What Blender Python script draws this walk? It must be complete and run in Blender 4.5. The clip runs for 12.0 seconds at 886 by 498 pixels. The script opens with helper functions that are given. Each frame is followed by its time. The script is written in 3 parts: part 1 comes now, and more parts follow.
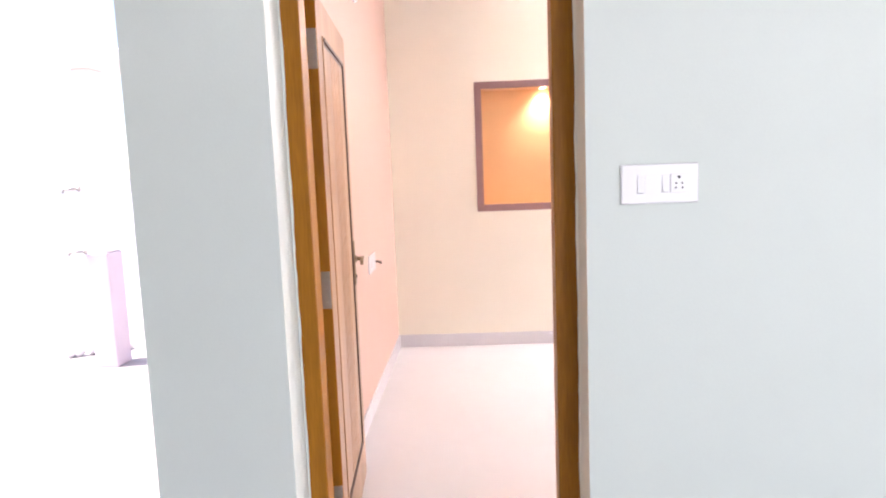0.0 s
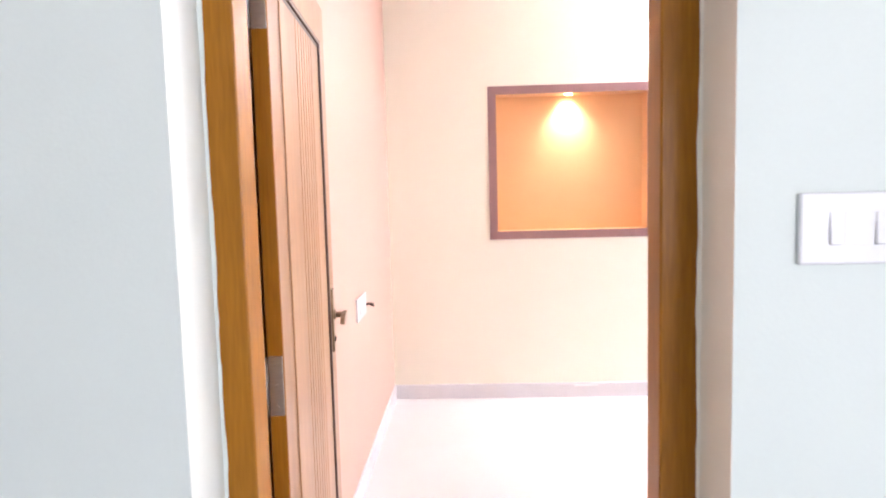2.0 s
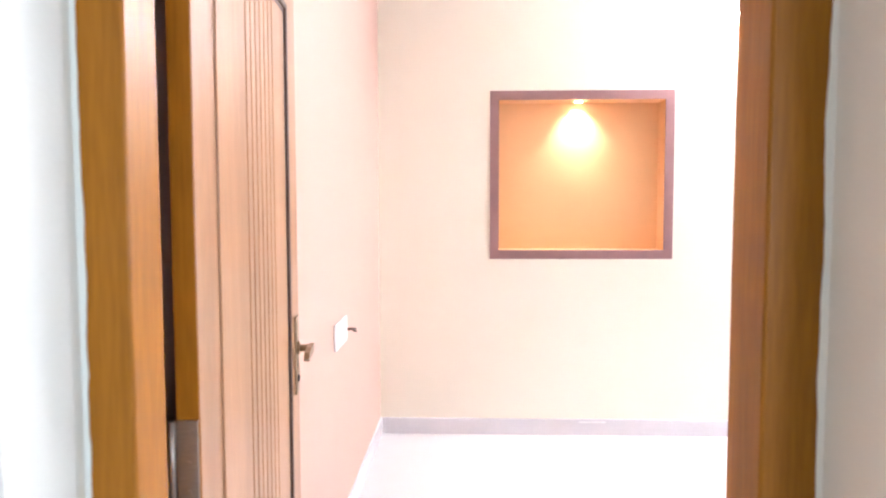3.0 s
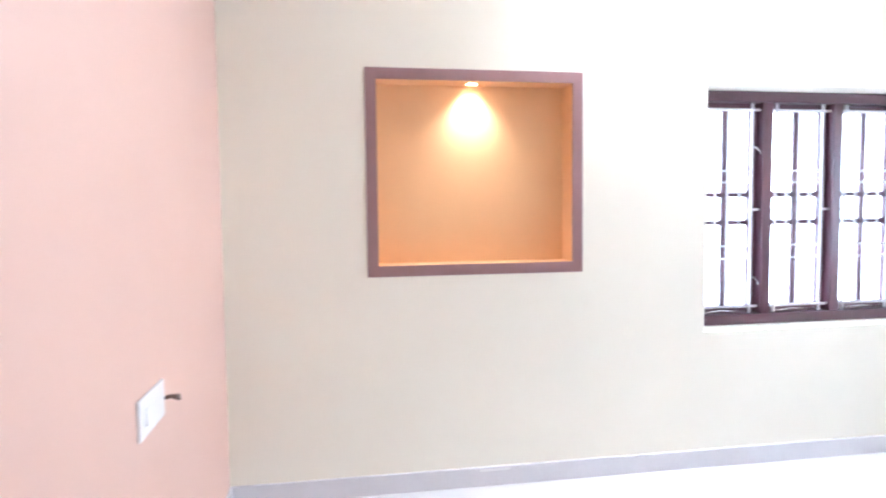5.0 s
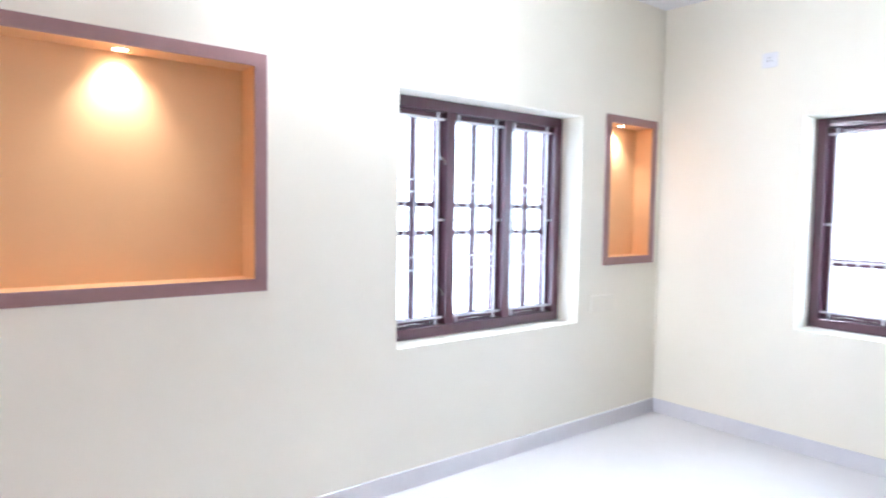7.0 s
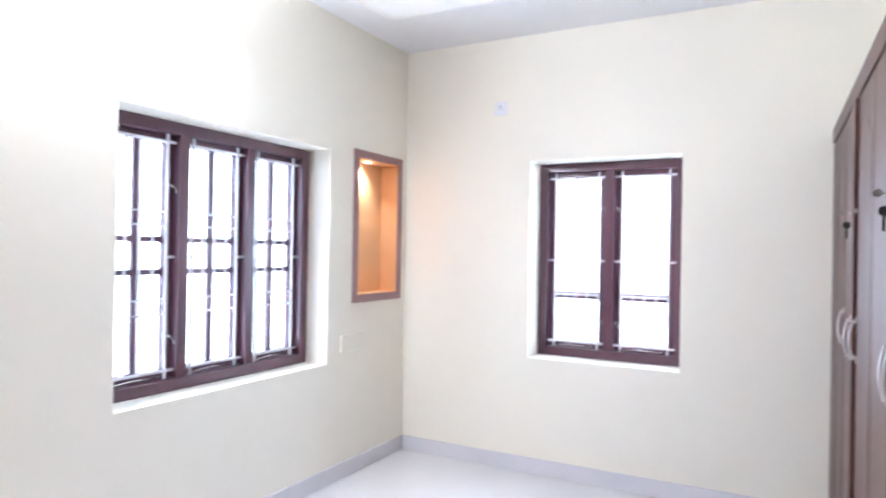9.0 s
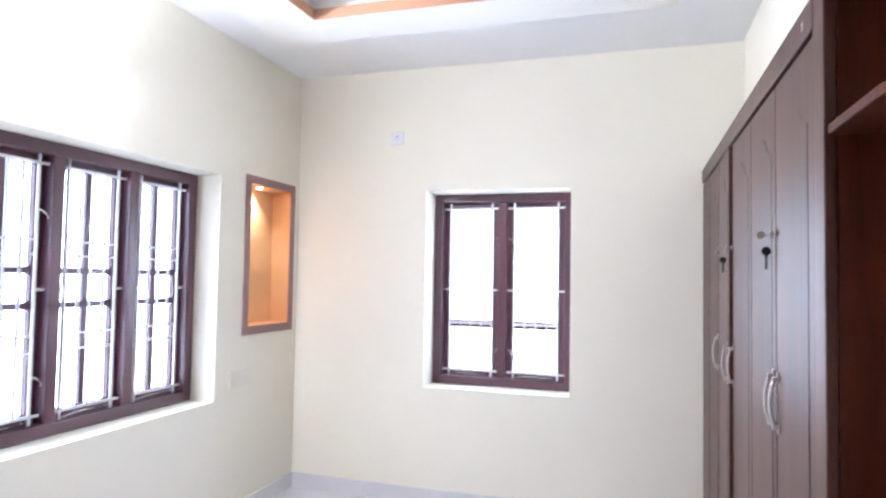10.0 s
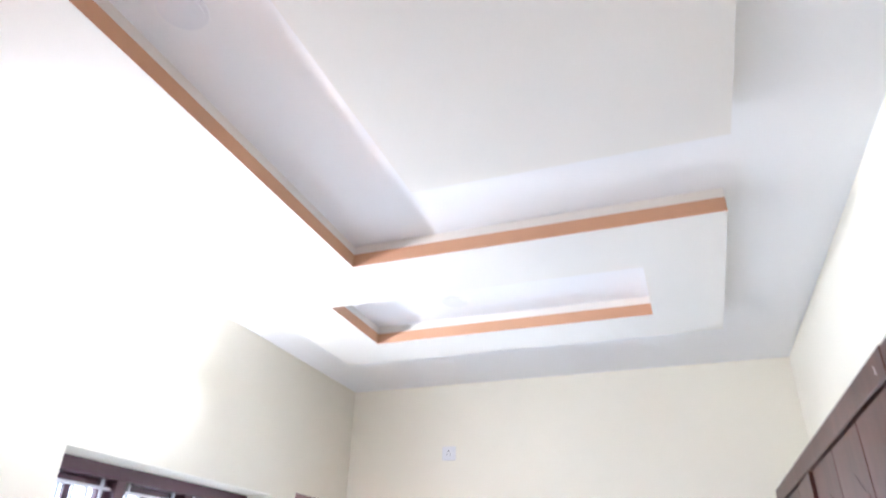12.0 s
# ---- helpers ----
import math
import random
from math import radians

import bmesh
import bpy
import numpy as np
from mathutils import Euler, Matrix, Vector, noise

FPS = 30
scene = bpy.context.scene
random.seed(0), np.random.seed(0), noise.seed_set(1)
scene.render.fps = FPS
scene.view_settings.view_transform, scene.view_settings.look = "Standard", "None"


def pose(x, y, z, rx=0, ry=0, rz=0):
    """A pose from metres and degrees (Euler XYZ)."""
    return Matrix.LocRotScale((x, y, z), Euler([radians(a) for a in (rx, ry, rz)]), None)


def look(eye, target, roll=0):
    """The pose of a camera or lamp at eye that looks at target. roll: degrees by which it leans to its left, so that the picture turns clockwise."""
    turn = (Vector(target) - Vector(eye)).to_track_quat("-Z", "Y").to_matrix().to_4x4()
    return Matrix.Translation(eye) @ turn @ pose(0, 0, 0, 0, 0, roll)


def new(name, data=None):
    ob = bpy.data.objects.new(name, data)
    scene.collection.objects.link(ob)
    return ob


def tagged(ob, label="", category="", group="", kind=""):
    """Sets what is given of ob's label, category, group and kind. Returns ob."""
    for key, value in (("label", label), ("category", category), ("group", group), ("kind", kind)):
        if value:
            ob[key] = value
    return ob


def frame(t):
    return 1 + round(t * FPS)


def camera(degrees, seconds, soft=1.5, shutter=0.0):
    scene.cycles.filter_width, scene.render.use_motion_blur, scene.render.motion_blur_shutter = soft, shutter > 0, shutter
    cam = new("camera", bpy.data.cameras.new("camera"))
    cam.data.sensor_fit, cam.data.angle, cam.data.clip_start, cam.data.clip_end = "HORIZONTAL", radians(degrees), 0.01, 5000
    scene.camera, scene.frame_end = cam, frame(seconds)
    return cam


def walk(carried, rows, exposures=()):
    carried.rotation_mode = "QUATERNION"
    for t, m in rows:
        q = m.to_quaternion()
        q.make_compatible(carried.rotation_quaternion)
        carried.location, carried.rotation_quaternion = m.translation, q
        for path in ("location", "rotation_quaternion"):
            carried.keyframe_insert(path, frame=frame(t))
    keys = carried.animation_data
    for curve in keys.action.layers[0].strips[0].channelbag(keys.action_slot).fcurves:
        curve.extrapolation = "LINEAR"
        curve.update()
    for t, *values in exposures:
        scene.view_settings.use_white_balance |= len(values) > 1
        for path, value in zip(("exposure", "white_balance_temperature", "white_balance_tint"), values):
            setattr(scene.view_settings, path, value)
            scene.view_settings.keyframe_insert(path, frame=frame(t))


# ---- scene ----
cam = camera(69.0, 12.0, soft=2.0, shutter=0.5)
PATH = [
    (0, (0.626, -5.265, 1.422), (0.539, -3.28, 1.193), -2.2),
    (0.5, (0.63, -5.054, 1.441), (0.506, -3.07, 1.221), -2.3),
    (1, (0.59, -4.846, 1.434), (0.468, -2.861, 1.222), -0.8),
    (1.5, (0.538, -4.646, 1.449), (0.497, -2.657, 1.238), -0.7),
    (2, (0.54, -4.424, 1.446), (0.461, -2.434, 1.27), -1.5),
    (2.5, (0.55, -4.227, 1.459), (0.442, -2.236, 1.308), -1.3),
    (3, (0.532, -4.013, 1.416), (0.466, -2.018, 1.295), -0.1),
    (4.8, (0.499, -3.3, 1.436), (0.739, -1.318, 1.314), -0.1),
    (5, (0.524, -3.212, 1.453), (0.859, -1.245, 1.326), -0.6),
    (5.5, (0.512, -3.032, 1.445), (1.102, -1.124, 1.345), -0.9),
    (6, (0.565, -2.885, 1.467), (1.347, -1.049, 1.34), 0.4),
    (6.5, (0.614, -2.802, 1.475), (1.599, -1.066, 1.347), 1.1),
    (7, (0.626, -2.709, 1.479), (1.882, -1.157, 1.36), 0.9),
    (8.8, (0.754, -2.576, 1.486), (2.459, -1.531, 1.468), 0.3),
    (9, (0.759, -2.54, 1.479), (2.518, -1.59, 1.485), 1.0),
    (9.5, (0.744, -2.473, 1.501), (2.596, -1.72, 1.531), 1.0),
    (10, (0.722, -2.42, 1.513), (2.627, -1.816, 1.6), 1.0),
    (10.5, (0.683, -2.425, 1.506), (2.579, -1.875, 1.825), 1.2),
    (11, (0.668, -2.412, 1.534), (2.497, -1.853, 2.119), 1.7),
    (11.5, (0.642, -2.413, 1.574), (2.363, -1.781, 2.374), 2.0),
    (12, (0.585, -2.303, 1.604), (2.23, -1.678, 2.554), 1.5),
]
walk(cam, [(t, look(eye, target, roll)) for t, eye, target, roll in PATH], exposures=[(0, 1.40, 6500, 28), (2.5, 1.62, 6250, 26), (3.2, 1.60, 6050, 23), (5, 1.22, 5450, 14), (5.5, 1.20, 5400, 13), (7, 0.92, 5400, 13), (9, 0.78, 5450, 16), (11, 0.63, 5600, 15), (12, 0.60, 5650, 15)])

# ---- world, sun, large lights ----
world = bpy.data.worlds.new("sky")
scene.world = world
world.use_nodes = True
wn = world.node_tree
sky = wn.nodes.new("ShaderNodeTexSky")
sky.sky_type = "NISHITA"
sky.sun_disc = False
sky.sun_elevation = radians(55)
sky.sun_rotation = radians(258)
wn.links.new(sky.outputs[0], wn.nodes["Background"].inputs[0])
wn.nodes["Background"].inputs[1].default_value = 0.15

sun_data = bpy.data.lights.new("sun", "SUN")
sun_data.energy, sun_data.angle, sun_data.color = 5.0, radians(0.5), (1.0, 0.96, 0.9)
sun = new("sun", sun_data)
sun.matrix_world = look((-12, -2.5, 15), (0, 0, 0))


def window_light(name, centre, target, w, h, watts, colour):
    d = bpy.data.lights.new(name, "AREA")
    d.shape, d.size, d.size_y, d.energy, d.color = "RECTANGLE", w, h, watts, colour
    o = new(name, d)
    o.matrix_world = look(centre, target)
    return o


DAY = (0.84, 0.93, 1.0)
window_light("daylight_north", (3.24, 0.34, 1.43), (3.24, -1, 1.43), 1.46, 1.36, 36, DAY)
window_light("daylight_east", (5.23, -1.47, 1.43), (3, -1.47, 1.43), 1.0, 1.35, 40, DAY)
# added fill lamp for the hall, set in an unseen window behind the camera
window_light("hall_fill", (2.9, -7.92, 1.5), (2.9, -4, 1.5), 1.8, 1.5, 31, (0.95, 0.99, 1.0))

# ---- materials ----


def material(name, colour, rough=0.5, metal=0.0, vary=0.06, scale=3.0, fine=60.0, bump=0.1, coat=0.0, stretch=(1, 1, 1), spec=0.5):
    """Painted or plain surface: two scales of tone, fine relief."""
    m = bpy.data.materials.new(name)
    m.use_nodes = True
    nt = m.node_tree
    b = nt.nodes["Principled BSDF"]
    b.inputs["Roughness"].default_value = rough
    b.inputs["Metallic"].default_value = metal
    b.inputs["Coat Weight"].default_value = coat
    b.inputs["Coat Roughness"].default_value = 0.12
    b.inputs["Specular IOR Level"].default_value = spec
    co = nt.nodes.new("ShaderNodeTexCoord")
    mp = nt.nodes.new("ShaderNodeMapping")
    mp.inputs["Scale"].default_value = stretch
    nt.links.new(co.outputs["Object"], mp.inputs[0])
    n1 = nt.nodes.new("ShaderNodeTexNoise")
    n1.inputs["Scale"].default_value = scale
    n1.inputs["Detail"].default_value = 4
    n2 = nt.nodes.new("ShaderNodeTexNoise")
    n2.inputs["Scale"].default_value = fine
    n2.inputs["Detail"].default_value = 3
    for n in (n1, n2):
        nt.links.new(mp.outputs[0], n.inputs["Vector"])
    mix = nt.nodes.new("ShaderNodeMath")
    mix.operation = "MULTIPLY_ADD"
    mix.inputs[1].default_value = 0.35
    nt.links.new(n2.outputs[0], mix.inputs[0])
    nt.links.new(n1.outputs[0], mix.inputs[2])
    ramp = nt.nodes.new("ShaderNodeValToRGB")
    lo = [max(0, c * (1 - vary)) for c in colour]
    hi = [min(1, c * (1 + vary)) for c in colour]
    ramp.color_ramp.elements[0].position, ramp.color_ramp.elements[1].position = 0.4, 0.95
    ramp.color_ramp.elements[0].color, ramp.color_ramp.elements[1].color = (*lo, 1), (*hi, 1)
    nt.links.new(mix.outputs[0], ramp.inputs[0])
    nt.links.new(ramp.outputs[0], b.inputs["Base Color"])
    if bump:
        bp = nt.nodes.new("ShaderNodeBump")
        bp.inputs["Strength"].default_value = bump
        bp.inputs["Distance"].default_value = 0.002
        nt.links.new(n2.outputs[0], bp.inputs["Height"])
        nt.links.new(bp.outputs[0], b.inputs["Normal"])
    return m


def wood(name, dark, light, rough, coat, along="Z", rings=6.0, spec=0.5):
    """Grain that runs along one axis, with fine pores."""
    m = bpy.data.materials.new(name)
    m.use_nodes = True
    nt = m.node_tree
    b = nt.nodes["Principled BSDF"]
    b.inputs["Roughness"].default_value = rough
    b.inputs["Coat Weight"].default_value = coat
    b.inputs["Coat Roughness"].default_value = 0.15
    b.inputs["Specular IOR Level"].default_value = spec
    co = nt.nodes.new("ShaderNodeTexCoord")
    mp = nt.nodes.new("ShaderNodeMapping")
    mp.inputs["Scale"].default_value = {"Z": (1, 1, 0.07), "X": (0.07, 1, 1), "Y": (1, 0.07, 1)}[along]
    nt.links.new(co.outputs["Object"], mp.inputs[0])
    n1 = nt.nodes.new("ShaderNodeTexNoise")
    n1.inputs["Scale"].default_value, n1.inputs["Detail"].default_value, n1.inputs["Distortion"].default_value = rings, 5, 0.8
    n2 = nt.nodes.new("ShaderNodeTexNoise")
    n2.inputs["Scale"].default_value, n2.inputs["Detail"].default_value = 160, 2
    for n in (n1, n2):
        nt.links.new(mp.outputs[0], n.inputs["Vector"])
    mix = nt.nodes.new("ShaderNodeMath")
    mix.operation = "MULTIPLY_ADD"
    mix.inputs[1].default_value = 0.4
    nt.links.new(n2.outputs[0], mix.inputs[0])
    nt.links.new(n1.outputs[0], mix.inputs[2])
    ramp = nt.nodes.new("ShaderNodeValToRGB")
    ramp.color_ramp.elements[0].position, ramp.color_ramp.elements[1].position = 0.45, 0.95
    ramp.color_ramp.elements[0].color, ramp.color_ramp.elements[1].color = (*dark, 1), (*light, 1)
    nt.links.new(mix.outputs[0], ramp.inputs[0])
    nt.links.new(ramp.outputs[0], b.inputs["Base Color"])
    bp = nt.nodes.new("ShaderNodeBump")
    bp.inputs["Strength"].default_value, bp.inputs["Distance"].default_value = 0.12, 0.001
    nt.links.new(n2.outputs[0], bp.inputs["Height"])
    nt.links.new(bp.outputs[0], b.inputs["Normal"])
    return m


def glowing(name, colour, strength):
    m = bpy.data.materials.new(name)
    m.use_nodes = True
    b = m.node_tree.nodes["Principled BSDF"]
    b.inputs["Base Color"].default_value = (0.9, 0.9, 0.9, 1)
    b.inputs["Emission Color"].default_value = (*colour, 1)
    b.inputs["Emission Strength"].default_value = strength
    return m


def clear_glass(name):
    m = bpy.data.materials.new(name)
    m.use_nodes = True
    b = m.node_tree.nodes["Principled BSDF"]
    b.inputs["Transmission Weight"].default_value = 1
    b.inputs["Roughness"].default_value = 0.0
    b.inputs["IOR"].default_value = 1.45
    return m


CREAM = material("cream_wall_paint", (0.88, 0.842, 0.72), 0.6, vary=0.025, scale=1.5, fine=140, bump=0.12)
PEACH = material("peach_wall_paint", (0.59, 0.402, 0.325), 0.6, vary=0.03, scale=1.5, fine=140, bump=0.12)
HALLWHITE = material("pale_hall_paint", (0.775, 0.842, 0.785), 0.6, vary=0.03, scale=1.6, fine=120, bump=0.15)
ORANGE = material("orange_niche_paint", (0.77, 0.445, 0.21), 0.6, vary=0.04, scale=3, fine=120)
PANELWHITE = material("off_white_panel_paint", (0.80, 0.78, 0.725), 0.7, vary=0.02, scale=2, fine=100)
CEILWHITE = material("white_ceiling_paint", (0.83, 0.832, 0.83), 0.7, vary=0.02, scale=2, fine=100)
LIP = material("orange_ceiling_trim", (0.60, 0.34, 0.20), 0.6, vary=0.05)
MAUVE = material("mauve_brown_enamel", (0.29, 0.165, 0.165), 0.4, vary=0.08, scale=6)
FLOOR = material("white_vitrified_tile", (0.66, 0.65, 0.645), 0.16, vary=0.03, scale=1.2, fine=9, bump=0.0)
SKIRT = material("grey_skirting_tile", (0.71, 0.70, 0.72), 0.25, vary=0.05, scale=4, bump=0.03)
MAROON = wood("maroon_window_wood", (0.065, 0.025, 0.040), (0.120, 0.046, 0.068), 0.3, 0.5)
MAROON_X = wood("maroon_window_rail", (0.065, 0.025, 0.040), (0.120, 0.046, 0.068), 0.3, 0.5, "X")
# one teak in two tones: golden as lit from the hall, pinkish from the room
TEAK = wood("teak_hall_lit", (0.22, 0.080, 0.003), (0.46, 0.178, 0.008), 0.42, 0.05, spec=0.25)
TEAKDOOR = wood("teak_room_lit", (0.29, 0.145, 0.062), (0.47, 0.25, 0.12), 0.38, 0.3, rings=9)
# brown of the wire end; on the door it stands for shade
SHADEBROWN = wood("brown_wire_and_groove_shade", (0.05, 0.02, 0.01), (0.10, 0.045, 0.02), 0.45, 0.1)
BROWN = wood("dark_brown_laminate", (0.036, 0.013, 0.010), (0.092, 0.039, 0.030), 0.37, 0.0, rings=12, spec=0.25)
REDBROWN = wood("red_brown_shelf_veneer", (0.036, 0.0065, 0.0016), (0.085, 0.017, 0.003), 0.5, 0.0, rings=10, spec=0.2)
EDGEBAND = material("grey_brown_edge_band", (0.30, 0.24, 0.23), 0.3, vary=0.1)
SHADOWLINE = material("groove_shade_line", (0.030, 0.013, 0.010), 0.4, vary=0.1)
GAPSHADE = material("cabinet_gap_shade", (0.03, 0.015, 0.01), 0.6)
GRILLE = material("white_enamelled_steel", (0.84, 0.83, 0.86), 0.35, vary=0.03)
STEEL = material("brushed_steel", (0.38, 0.36, 0.33), 0.35, 0.9, vary=0.1, scale=30, stretch=(1, 1, 8))
CHROME = material("polished_chrome", (0.75, 0.74, 0.73), 0.12, 1.0, vary=0.03, bump=0.0)
SATIN = material("satin_chrome", (0.62, 0.60, 0.59), 0.36, 0.9, vary=0.04, bump=0.0)
BRONZE = material("antique_brass", (0.30, 0.22, 0.14), 0.35, 0.9, vary=0.15, scale=20)
CREAMPLASTIC = material("cream_painted_plastic", (0.865, 0.83, 0.715), 0.5, vary=0.01, bump=0.0)
PLASTIC = material("white_switch_plastic", (0.85, 0.85, 0.85), 0.25, vary=0.01, bump=0.0)
BLACK = material("black_hole", (0.015, 0.015, 0.015), 0.6)
GLASS = clear_glass("clear_glass")
TUBE = glowing("tube_glow", (1.0, 0.98, 0.955), 300)
LED = glowing("warm_led_glow", (1.0, 0.78, 0.5), 30)
LAMPWHITE = material("white_lamp_diffuser", (0.76, 0.77, 0.79), 0.4, vary=0.02, bump=0)
EARTH = material("pale_paved_ground", (0.42, 0.40, 0.37), 0.85, vary=0.15, scale=0.8, fine=12, bump=0.3)
RENDERED = material("whitewashed_compound_wall", (0.80, 0.79, 0.77), 0.8, vary=0.06)
LILAC = material("lilac_pillar_shade", (0.56, 0.51, 0.58), 0.6, vary=0.06)
STONE = material("grey_rubble", (0.45, 0.44, 0.45), 0.85, vary=0.25, scale=9)

# ---- mesh helpers ----


def add_box(bm, x0, x1, y0, y1, z0, z1, bevel=0.0, mat=0):
    res = bmesh.ops.create_cube(bm, size=1)
    vs = res["verts"]
    for v in vs:
        v.co = Vector(((x0 + x1) / 2 + v.co.x * (x1 - x0), (y0 + y1) / 2 + v.co.y * (y1 - y0), (z0 + z1) / 2 + v.co.z * (z1 - z0)))
    fs = {f for v in vs for f in v.link_faces}
    for f in fs:
        f.material_index = mat
    if bevel:
        es = list({e for v in vs for e in v.link_edges})
        bmesh.ops.bevel(bm, geom=es, offset=bevel, segments=2, affect="EDGES", profile=0.5)


def box(x0, x1, y0, y1, z0, z1, bevel=0.0):
    bm = bmesh.new()
    add_box(bm, x0, x1, y0, y1, z0, z1, bevel)
    return bm


def add_tube(bm, pts, r, seg=10):
    """A round bar along a line of points, closed at both ends."""
    pts = [Vector(p) for p in pts]
    rings = []
    for i, p in enumerate(pts):
        d = (pts[min(i + 1, len(pts) - 1)] - pts[max(i - 1, 0)]).normalized()
        a = d.cross(Vector((0, 0, 1)) if abs(d.z) < 0.9 else Vector((1, 0, 0))).normalized()
        c = d.cross(a)
        rings.append([bm.verts.new(p + r * (math.cos(t) * a + math.sin(t) * c)) for t in (2 * math.pi * k / seg for k in range(seg))])
    for p, q in zip(rings, rings[1:]):
        for k in range(seg):
            bm.faces.new((p[k], p[(k + 1) % seg], q[(k + 1) % seg], q[k])).smooth = True
    bm.faces.new(rings[0][::-1])
    bm.faces.new(rings[-1])


def add_disc(bm, centre, axis, r, thick, seg=28, bevel=0.0):
    m = Matrix.Translation(centre) @ Vector((0, 0, 1)).rotation_difference(Vector(axis)).to_matrix().to_4x4()
    res = bmesh.ops.create_cone(bm, cap_ends=True, segments=seg, radius1=r, radius2=r, depth=thick, matrix=m)
    if bevel:
        es = list({e for v in res["verts"] for e in v.link_edges if len(e.link_faces) == 2 and any(len(f.verts) > 4 for f in e.link_faces)})
        bmesh.ops.bevel(bm, geom=es, offset=bevel, segments=2, affect="EDGES", profile=0.5)


def add_prism(bm, outline, lift, mat=0):
    """Extrudes a closed outline of 3D points by the vector lift."""
    low = [bm.verts.new(p) for p in outline]
    f = bm.faces.new(low)
    f.material_index = mat
    res = bmesh.ops.extrude_face_region(bm, geom=[f])
    top = [g for g in res["geom"] if isinstance(g, bmesh.types.BMVert)]
    bmesh.ops.translate(bm, verts=top, vec=lift)
    bmesh.ops.recalc_face_normals(bm, faces=bm.faces)
    return top


def finish(name, bm, mats):
    bmesh.ops.recalc_face_normals(bm, faces=bm.faces)
    me = bpy.data.meshes.new(name)
    bm.to_mesh(me)
    bm.free()
    for m in mats if isinstance(mats, (list, tuple)) else [mats]:
        me.materials.append(m)
    return new(name, me)


def part(name, bm, mat, parent, label=""):
    ob = finish(name, bm, mat)
    ob.parent = parent
    if parent is not None:
        ob.matrix_parent_inverse = Matrix.Translation(-parent.location) if parent.type == "EMPTY" else Matrix.Identity(4)
    return tagged(ob, label)


def thing(name, at, label, category, group="", kind=""):
    ob = new(name)
    ob.empty_display_size = 0.1
    ob.location = at
    return tagged(ob, label, category, group, kind)


def structure(name, bm, mats, label, category):
    return tagged(finish(name, bm, mats), label, category, kind="structure")


def carved(xs, ys, zs, holes, choose=None):
    """A solid block cut along three lists of coordinates, with box-shaped holes; only its outer faces are made."""
    bm = bmesh.new()
    n = (len(xs) - 1, len(ys) - 1, len(zs) - 1)

    def solid(i, j, k):
        if not (0 <= i < n[0] and 0 <= j < n[1] and 0 <= k < n[2]):
            return False
        c = ((xs[i] + xs[i + 1]) / 2, (ys[j] + ys[j + 1]) / 2, (zs[k] + zs[k + 1]) / 2)
        return not any(h[0] < c[0] < h[1] and h[2] < c[1] < h[3] and h[4] < c[2] < h[5] for h in holes)

    verts = {}

    def v(i, j, k):
        if (i, j, k) not in verts:
            verts[i, j, k] = bm.verts.new((xs[i], ys[j], zs[k]))
        return verts[i, j, k]

    sides = (((-1, 0, 0), ((0, 0, 0), (0, 0, 1), (0, 1, 1), (0, 1, 0))), ((1, 0, 0), ((1, 0, 0), (1, 1, 0), (1, 1, 1), (1, 0, 1))),
             ((0, -1, 0), ((0, 0, 0), (1, 0, 0), (1, 0, 1), (0, 0, 1))), ((0, 1, 0), ((0, 1, 0), (0, 1, 1), (1, 1, 1), (1, 1, 0))),
             ((0, 0, -1), ((0, 0, 0), (0, 1, 0), (1, 1, 0), (1, 0, 0))), ((0, 0, 1), ((0, 0, 1), (1, 0, 1), (1, 1, 1), (0, 1, 1))))
    for i in range(n[0]):
        for j in range(n[1]):
            for k in range(n[2]):
                if not solid(i, j, k):
                    continue
                for d, corners in sides:
                    if not solid(i + d[0], j + d[1], k + d[2]):
                        f = bm.faces.new([v(i + a, j + b, k + c) for a, b, c in corners])
                        if choose:
                            f.material_index = choose(f.calc_center_median(), Vector(d))
    return bm


# ---- plan ----
XE = 4.865            # east wall
YS = -2.985           # south wall, room side
SKEW = 0.0175         # the south wall is a degree out of square
YH = -3.384           # south wall, hall side
ZC = 2.85             # underside of the dropped panel
ZU = 2.95             # ceiling
N1 = (0.745, 1.757, 1.167, 2.088)      # niches: x, x, z, z
N2 = (4.262, 4.745, 1.178, 2.092)
W1 = (2.52, 3.96, 0.757, 2.10)
W2 = (-1.956, -0.981, 0.769, 2.096)
DOOR = (0.059, 0.963, 2.12)
ND = 0.142

# ---- large structure ----
structure("floor", box(-0.375, XE + 0.3, YH, 0.0, -0.12, 0.0), FLOOR, "glossy white vitrified floor of the bedroom", "floor")
structure("floor_hall", box(-3.2, 4.6, -8.0, YH, -0.12, 0.0), FLOOR, "glossy white vitrified floor of the hall", "floor")

north = carved([-0.375, N1[0], N1[1], W1[0], W1[1], N2[0], N2[1], XE + 0.3], [0, ND, 0.30], [-0.12, W1[2], N1[2], N2[2], N1[3], N2[3], W1[3], 3.3],
               [(W1[0], W1[1], -1, 1, W1[2], W1[3]), (N1[0], N1[1], -1, ND, N1[2], N1[3]), (N2[0], N2[1], -1, ND, N2[2], N2[3])],
               lambda c, d: 1 if 0.001 < c.y < ND + 0.001 and (N1[0] - 0.01 < c.x < N1[1] + 0.01 or N2[0] - 0.01 < c.x < N2[1] + 0.01) and 1.1 < c.z < 2.2 else 0)
structure("wall_north", north, [CREAM, ORANGE], "cream painted wall with two orange niches", "wall")
